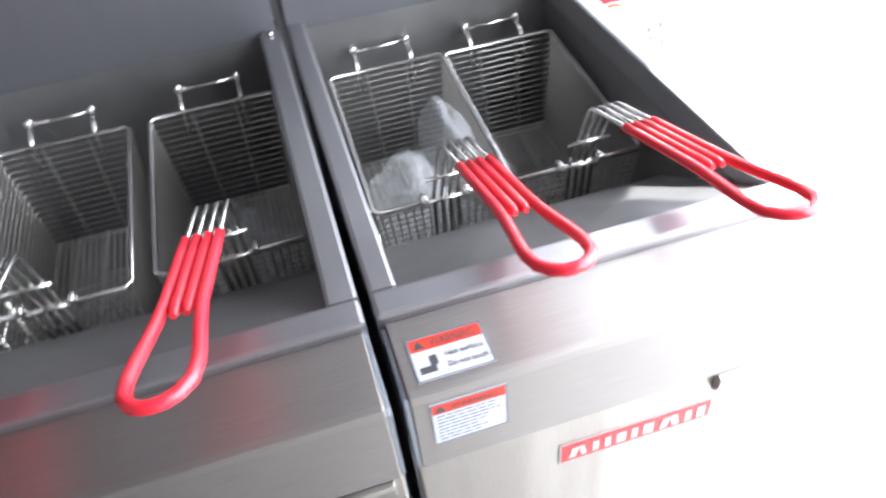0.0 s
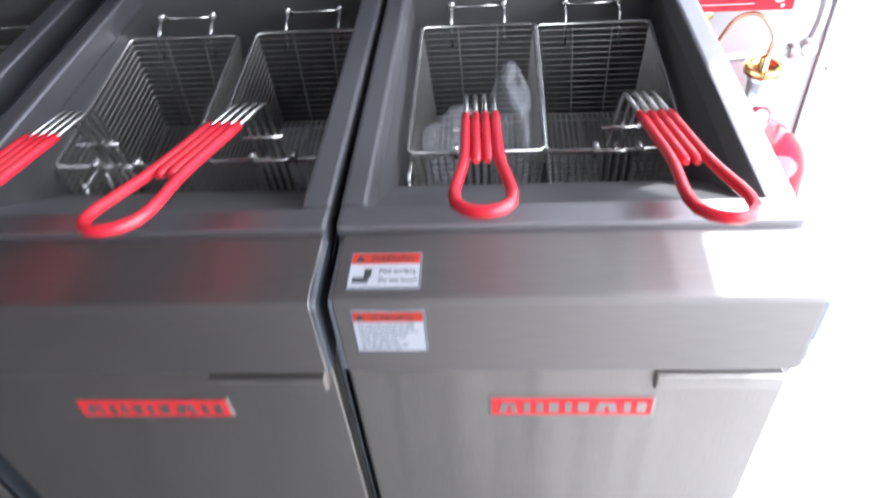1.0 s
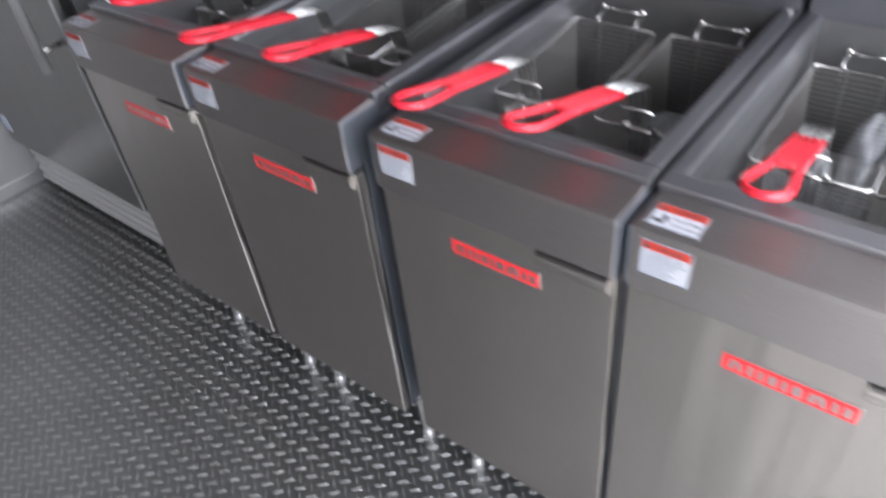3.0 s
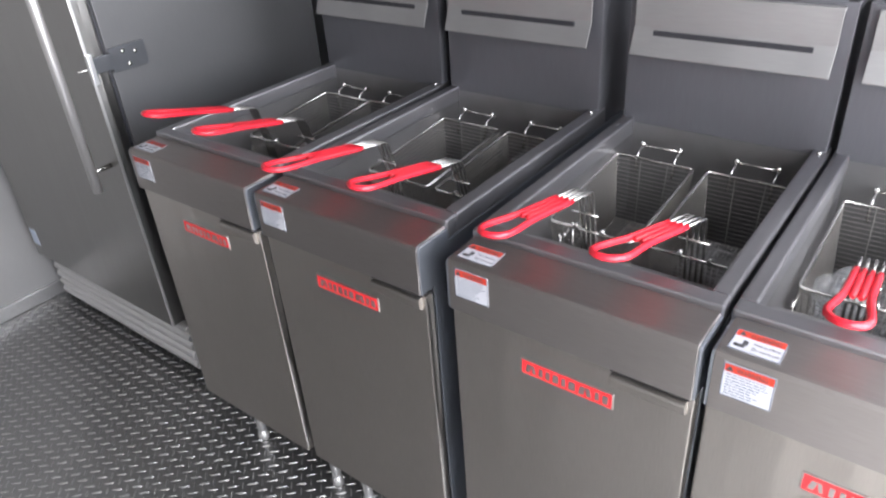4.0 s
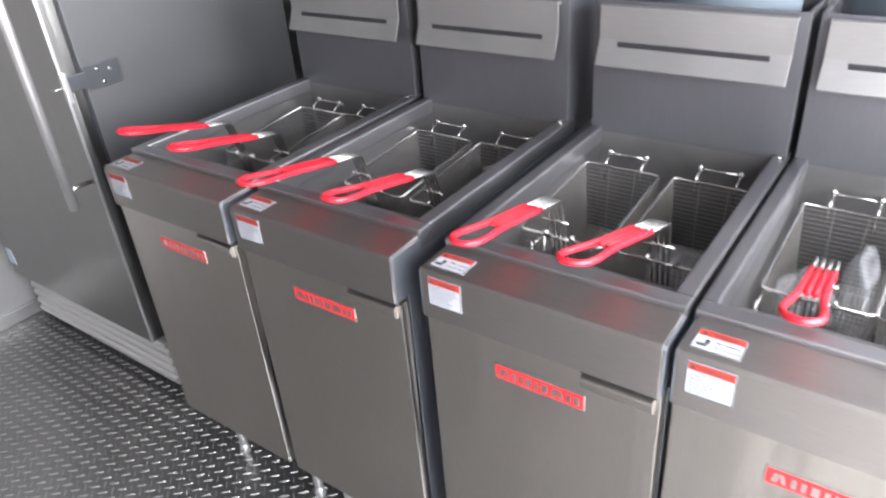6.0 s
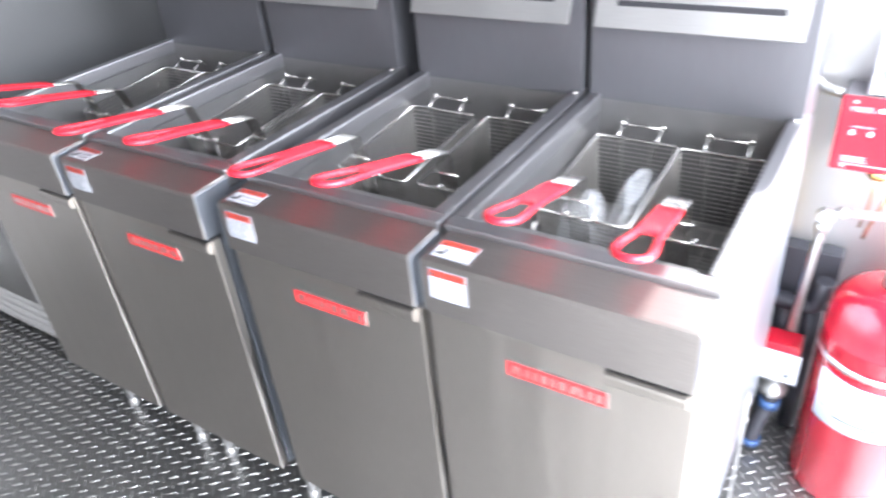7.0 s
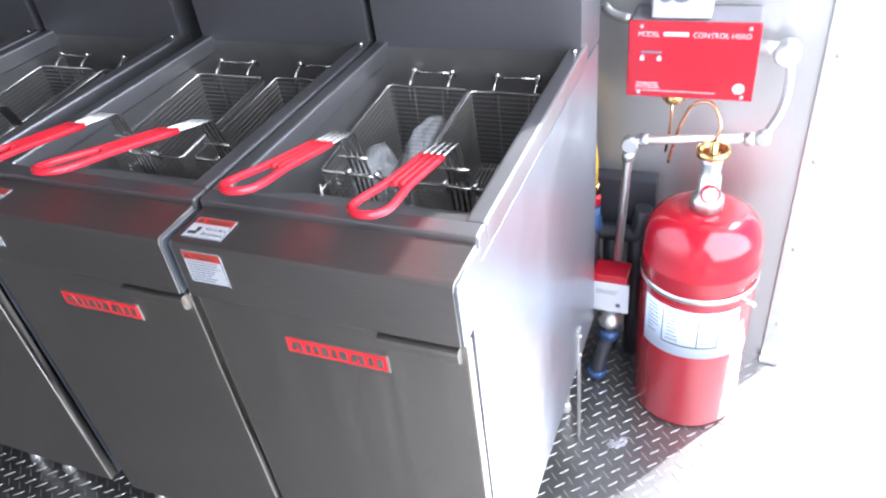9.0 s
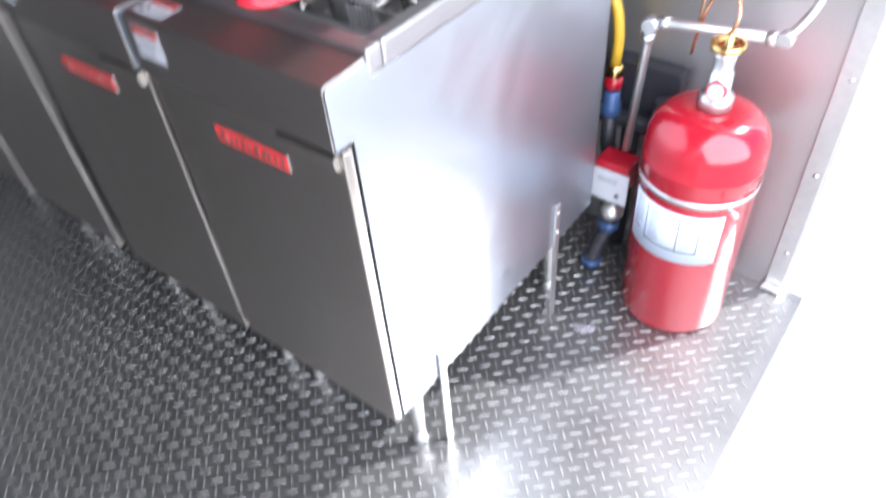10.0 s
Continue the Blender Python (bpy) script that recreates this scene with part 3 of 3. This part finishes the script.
for i in range(1, 13):
    t = radians(7.5 * i)
    prof.append((0.028 + (R - 0.028) * max(math.cos(t), 0.0) ** 0.72, 0.468 + 0.082 * math.sin(t) ** 0.95))
part("tank", lathe(B(), prof, CX, CY, 64), RED_PAINT, cyl, "glossy red steel tank")


def wrap(a0, a1, z0, z1, r, steps=24):
    """A curved sheet on the cylinder from angle a0 to a1 (degrees; -90 faces the room)."""
    bm = B()
    n = steps + 1
    v = [[bm.verts.new((CX + rr * math.cos(radians(a0 + (a1 - a0) * i / steps)), CY + rr * math.sin(radians(a0 + (a1 - a0) * i / steps)), z)) for i in range(n)] for rr, z in ((r, z0), (r, z1), (r - 0.0006, z1), (r - 0.0006, z0))]
    for i in range(steps):
        for q in range(4):
            bm.faces.new((v[q][i], v[q][i + 1], v[(q + 1) % 4][i + 1], v[(q + 1) % 4][i])).smooth = True
    return bm


band = part("strap", wrap(-265, 85, 0.388, 0.402, R + 0.0022, 60), GALV, cyl, "steel wall strap")
part("strap_bolt", tube(B(), ((CX + R * 0.8, CY - R * 0.72, 0.394), (CX + R * 0.98, CY - R * 0.86, 0.396)), 0.005, 8), GALV, band)
lab = part("label", wrap(-143, -40, 0.235, 0.366, R + 0.001), PAPER_BLUE, cyl, "pale blue instruction label")
for a in (-118, -82, -62):
    part("label_rule", wrap(a, a + 1.0, 0.265, 0.356, R + 0.0016, 2), INK, lab)
part("label_rule", wrap(-118, -62, 0.265, 0.268, R + 0.0016, 12), INK, lab)
rnd = random.Random(5)
for col in (-138, -114, -79, -58):
    for i in range(8):
        part("text_line", wrap(col + 1, col + rnd.uniform(9, 17), 0.351 - 0.0105 * i, 0.3535 - 0.0105 * i, R + 0.0015, 5), INK_GREY, lab)
valve = part("valve", lathe(B(), ((0.032, 0.551), (0.032, 0.576), (0.022, 0.584), (0.022, 0.625), (0.018, 0.63), (0.020, 0.655), (0.024, 0.668)), CX, CY, 20), GALV, cyl, "grey cast valve")
part("brass_cap", lathe(B(), ((0.020, 0.667), (0.031, 0.672), (0.032, 0.684), (0.024, 0.686), (0.022, 0.678), (0.009, 0.678), (0.008, 0.70), (0.004, 0.702)), CX, CY, 24), BRASS, valve)
g = part("gauge", lathe(B(), ((0.019, 0), (0.019, 0.010), (0.017, 0.012)), 0, 0, 20), RED_PAINT, cyl, "round pressure gauge")
g.matrix_local = pose(CX + 0.004, CY - 0.022, 0.598, 78, 0, 8)
part("gauge_face", lathe(B(), ((0.015, 0.0121), (0.015, 0.0125)), 0, 0, 20), PAPER, g)

ctrl = thing("control_head", "red steel fire system control box on the wall", "control box", at=(0.003, 0, -0.007))
part("body", box(B(), 0.036, 0.268, 0.838, 0.926, 0.757, 0.908, 0.004), GREY_LID, ctrl, "grey metal housing")
face = part("front_panel", box(B(), 0.034, 0.270, 0.830, 0.838, 0.756, 0.909, 0.003), RED_PAINT, ctrl, "red enamel front panel")
lettering("MODEL", 0.014, pose(0.052, 0.8294, 0.880, 90), face, PAPER, "", 0.040)
lettering("CONTROL HEAD", 0.014, pose(0.152, 0.8294, 0.880, 90), face, PAPER, "", 0.102)
part("code_bar", box(B(), 0.099, 0.145, 0.8292, 0.8302, 0.8815, 0.8895), PAPER, face)
for x, z in ((0.062, 0.838), (0.094, 0.838)):
    bm = B()
    box(bm, x - 0.004, x + 0.004, 0.8292, 0.8302, z - 0.006, z + 0.002)
    box(bm, x - 0.002, x + 0.002, 0.8292, 0.8302, z + 0.002, z + 0.005)
    part("mark", bm, PAPER, face)
part("mark", box(B(), 0.060, 0.098, 0.8292, 0.8302, 0.8475, 0.851), INK_GREY, face)
part("small_print", bars(B(), 0.052, 0.10, 0.787, 3, 0.002, 0.830, 0.0048, 0.4, 8), PAPER, face)
part("small_print", bars(B(), 0.052, 0.205, 0.771, 1, 0.002, 0.830, 0.005, 0.05, 9), PAPER, face)
part("seal", lathe(B(), ((0.011, 0), (0.011, 0.0008)), 0, 0, 20), PAPER, face).matrix_local = pose(0.243, 0.830, 0.782, 90)
for x, z in ((0.058, 0.899), (0.25, 0.899), (0.058, 0.765), (0.25, 0.765)):
    part("screw", lathe(B(), ((0.004, 0), (0.003, 0.002)), 0, 0, 10), GALV, face).matrix_local = pose(x, 0.830, z, 90)
part("brass_nut", lathe(B(), ((0.017, 0.734), (0.023, 0.739), (0.023, 0.757)), 0.125, 0.86, 6), BRASS, ctrl)

box_card = thing("switch_box", "white electrical switch box on top of the control box", "switch box", at=(0.003, 0, -0.007))
part("body", box(B(), 0.072, 0.180, 0.842, 0.90, 0.910, 1.030, 0.004), PAPER, box_card)
plate = part("face_plate", box(B(), 0.075, 0.177, 0.836, 0.8415, 0.914, 1.026, 0.003), PAPER, box_card)
for x, z, r in ((0.126, 0.965, 0.022), (0.098, 0.955, 0.012), (0.155, 0.972, 0.013)):
    part("dial", lathe(B(), ((r, 0), (r, 0.002), (r * 0.8, 0.003)), 0, 0, 20), INK_GREY, plate).matrix_local = pose(x, 0.836, z, 90)
part("heading", box(B(), 0.10, 0.15, 0.8352, 0.8362, 1.008, 1.014), INK_GREY, plate)


def pipe(name, label, points, r, material, radius=0.03, category="pipe", parent=None, segs=12):
    bm = tube(B(), round_path(points, radius, 5), r, segs)
    if parent:
        return part(name, bm, material, parent, label)
    return tagged(new(name, mesh_of(bm, name, material)), label, category)


run = thing("steel_conduit", "galvanized conduit run with elbows on the wall", "pipe")
pipe("pipe", "", ((0.040, 0.790, 0.360), (0.055, 0.790, 0.655), (0.068, 0.790, 0.672), (0.30, 0.80, 0.690)), 0.0095, GALV, 0.012, parent=run)
part("elbow", lathe(B(), ((0.015, -0.012), (0.0175, -0.008), (0.0175, 0.008), (0.015, 0.012)), 0, 0, 24), GALV, run).matrix_local = pose(0.057, 0.787, 0.664, 90)
part("elbow", lathe(B(), ((0.012, -0.011), (0.015, -0.008), (0.015, 0.008), (0.012, 0.011)), 0, 0, 24), GALV, run).matrix_local = pose(0.303, 0.797, 0.694, 90)
for a, b in (((0.076, 0.7905, 0.673), (0.092, 0.7905, 0.674)), ((0.054, 0.790, 0.645), (0.053, 0.790, 0.625)), ((0.272, 0.799, 0.687), (0.288, 0.799, 0.689))):
    part("collar", tube(B(), (a, b), 0.013, 16), GALV, run)
pipe("pipe", "", ((0.303, 0.80, 0.695), (0.322, 0.82, 0.722), (0.333, 0.845, 0.755), (0.333, 0.87, 0.80), (0.325, 0.877, 0.828)), 0.0085, GALV, 0.02, parent=run)
part("corner_box", lathe(B(), ((0.02, -0.02), (0.024, -0.014), (0.024, 0.014), (0.02, 0.02)), 0, 0, 20), GALV, run).matrix_local = pose(0.322, 0.875, 0.832, 90)
pipe("pipe", "", ((0.268, 0.88, 0.838), (0.31, 0.88, 0.835)), 0.014, GALV, parent=run)
pipe("cable_conduit", "short galvanized conduit stub entering the control box", ((-0.022, 0.90, 0.905), (-0.010, 0.89, 0.895), (0.010, 0.885, 0.889), (0.036, 0.88, 0.887)), 0.0095, GALV, 0.01)
pipe("copper_tube", "thin copper tube looped over the cylinder valve", ((CX, CY, 0.70), (CX + 0.010, CY, 0.735), (0.204, 0.79, 0.768), (0.168, 0.80, 0.755), (0.148, 0.81, 0.70), (0.132, 0.83, 0.62), (0.130, 0.835, 0.60)), 0.0035, COPPER, 0.03)
pipe("copper_tube", "thin copper tube below the control box", ((0.125, 0.862, 0.742), (0.126, 0.865, 0.66), (0.118, 0.88, 0.60)), 0.003, COPPER, 0.03)

gas = thing("gas_valve", "gas shut-off valve with a red cap and white plate", "valve", at=(0.003, 0.01, -0.020))
part("cap", box(B(), -0.012, 0.068, 0.735, 0.795, 0.292, 0.362, 0.004), RED_PAINT, gas, "red valve cap")
pl = part("plate", box(B(), -0.022, 0.074, 0.729, 0.7345, 0.260, 0.344, 0.002), PAPER, gas, "white instruction plate")
part("small_print", bars(B(), 0.000, 0.055, 0.325, 3, 0.002, 0.729, 0.005, 0.2, 12), INK_GREY, pl)
part("mark", box(B(), 0.045, 0.055, 0.7282, 0.7292, 0.277, 0.287), INK, pl)
part("body", lathe(B(), ((0.018, 0.19), (0.03, 0.195), (0.032, 0.215), (0.024, 0.222), (0.024, 0.245), (0.034, 0.25), (0.034, 0.268), (0.02, 0.272), (0.02, 0.292)), 0.028, 0.765, 8), GALV, gas, "cast valve body")
pipe("outlet_pipe", "", ((0.028, 0.765, 0.20), (0.026, 0.762, 0.155), (0.012, 0.745, 0.105), (0.004, 0.735, 0.06), (0.004, 0.735, 0.024)), 0.020, IRON, 0.035, parent=gas)
for a, b in (((0.027, 0.764, 0.175), (0.0265, 0.763, 0.15)), ((0.004, 0.735, 0.06), (0.004, 0.735, 0.04))):
    part("blue_ring", tube(B(), (a, b), 0.0245, 16), BLUE, gas, "blue pipe fitting")
hose = thing("gas_hose", "yellow coated gas hose with red and blue fittings", "hose")
pipe("sleeve", "", ((-0.085, 0.86, 0.70), (-0.045, 0.845, 0.665), (-0.028, 0.84, 0.60), (-0.03, 0.84, 0.525)), 0.0115, YELLOW, 0.04, parent=hose)
part("nut", lathe(B(), ((0.016, 0.498), (0.018, 0.502), (0.018, 0.524), (0.014, 0.527)), -0.03, 0.84, 6), BRASS, hose)
part("red_fitting", lathe(B(), ((0.014, 0.468), (0.021, 0.474), (0.021, 0.492), (0.015, 0.498)), -0.03, 0.84, 16), RED_PAINT, hose)
part("blue_fitting", lathe(B(), ((0.018, 0.400), (0.024, 0.405), (0.024, 0.43), (0.019, 0.436), (0.019, 0.466)), -0.03, 0.84, 16), BLUE, hose)
pipe("gas_pipe", "black iron gas pipe along the wall behind the fryers", ((-1.75, 0.86, 0.385), (-0.03, 0.86, 0.385), (0.075, 0.86, 0.385), (0.085, 0.86, 0.46)), 0.021, IRON, 0.02)
pipe("gas_pipe", "black iron gas pipe riser behind the valve", ((-0.03, 0.84, 0.40), (-0.03, 0.845, 0.30), (0.028, 0.83, 0.24), (0.028, 0.775, 0.235)), 0.018, IRON, 0.03)
for x, y in ((0.072, 0.868), (0.012, 0.872)):
    pipe("gas_pipe", "black iron gas pipe dropping to the floor", ((x, y, 0.39), (x, y, 0.2), (x, y, 0.003)), 0.021, IRON)
bm = B()
bmesh.ops.create_icosphere(bm, subdivisions=3, radius=1)
for v in bm.verts:
    d = 1 + 0.5 * noise.noise(v.co * 2.2)
    v.co = Vector((v.co.x * 0.023 * d, v.co.y * 0.013 * d, 0.0025 + max(v.co.z, -0.2) * 0.009 * d))
tagged(new("paper_scrap", mesh_of(bm, "paper_scrap", GREY_LID)), "small crumpled pale grey paper scrap on the floor", "scrap").matrix_world = pose(0.095, 0.552, 0.0022, 0, 0, 35)
part_box = new("junction_box", mesh_of(box(B(), -0.055, 0.105, 0.885, 0.928, 0.36, 0.515, 0.004), "junction_box", IRON))
tagged(part_box, "dark iron box fixed low on the wall", "junction box")

# ---- raised lugs of the floor plate ----
def lugs():
    a, q = 0.026, math.sqrt(0.5)
    verts, faces = [], []
    base = [(-0.0140, 0.0), (-0.007, 0.0018), (0.007, 0.0018), (0.0140, 0.0), (0.007, -0.0018), (-0.007, -0.0018)]
    crown = [(-0.0120, 0.0), (-0.006, 0.0007), (0.006, 0.0007), (0.0120, 0.0), (0.006, -0.0007), (-0.006, -0.0007)]
    n = 140
    for i in range(-n, n):
        for j in range(-n, n):
            x, y = (i - j) * a * q - 1.2, (i + j) * a * q - 0.2
            if not (LEFT_X + 0.03 < x < END_X + 0.03 and -1.0 < y < WALL_Y - 0.02):
                continue
            c, s = (q, q) if (i + j) % 2 else (q, -q)
            k = len(verts)
            for pts, z in ((base, 0.0001), (crown, 0.0019)):
                for u, v in pts:
                    verts.append((x + u * c - v * s, y + u * s + v * c, z))
            for m in range(6):
                faces.append((k + m, k + (m + 1) % 6, k + 6 + (m + 1) % 6, k + 6 + m))
            faces.append(tuple(range(k + 6, k + 12)))
    me = bpy.data.meshes.new("floor_lugs")
    me.from_pydata(verts, [], faces)
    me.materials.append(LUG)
    ob = new("floor_lugs", me)
    ob.parent = floor
    return tagged(ob, "raised lugs of the diamond plate, their shine painted as a paler colour", "", "", "stuff")


lugs()
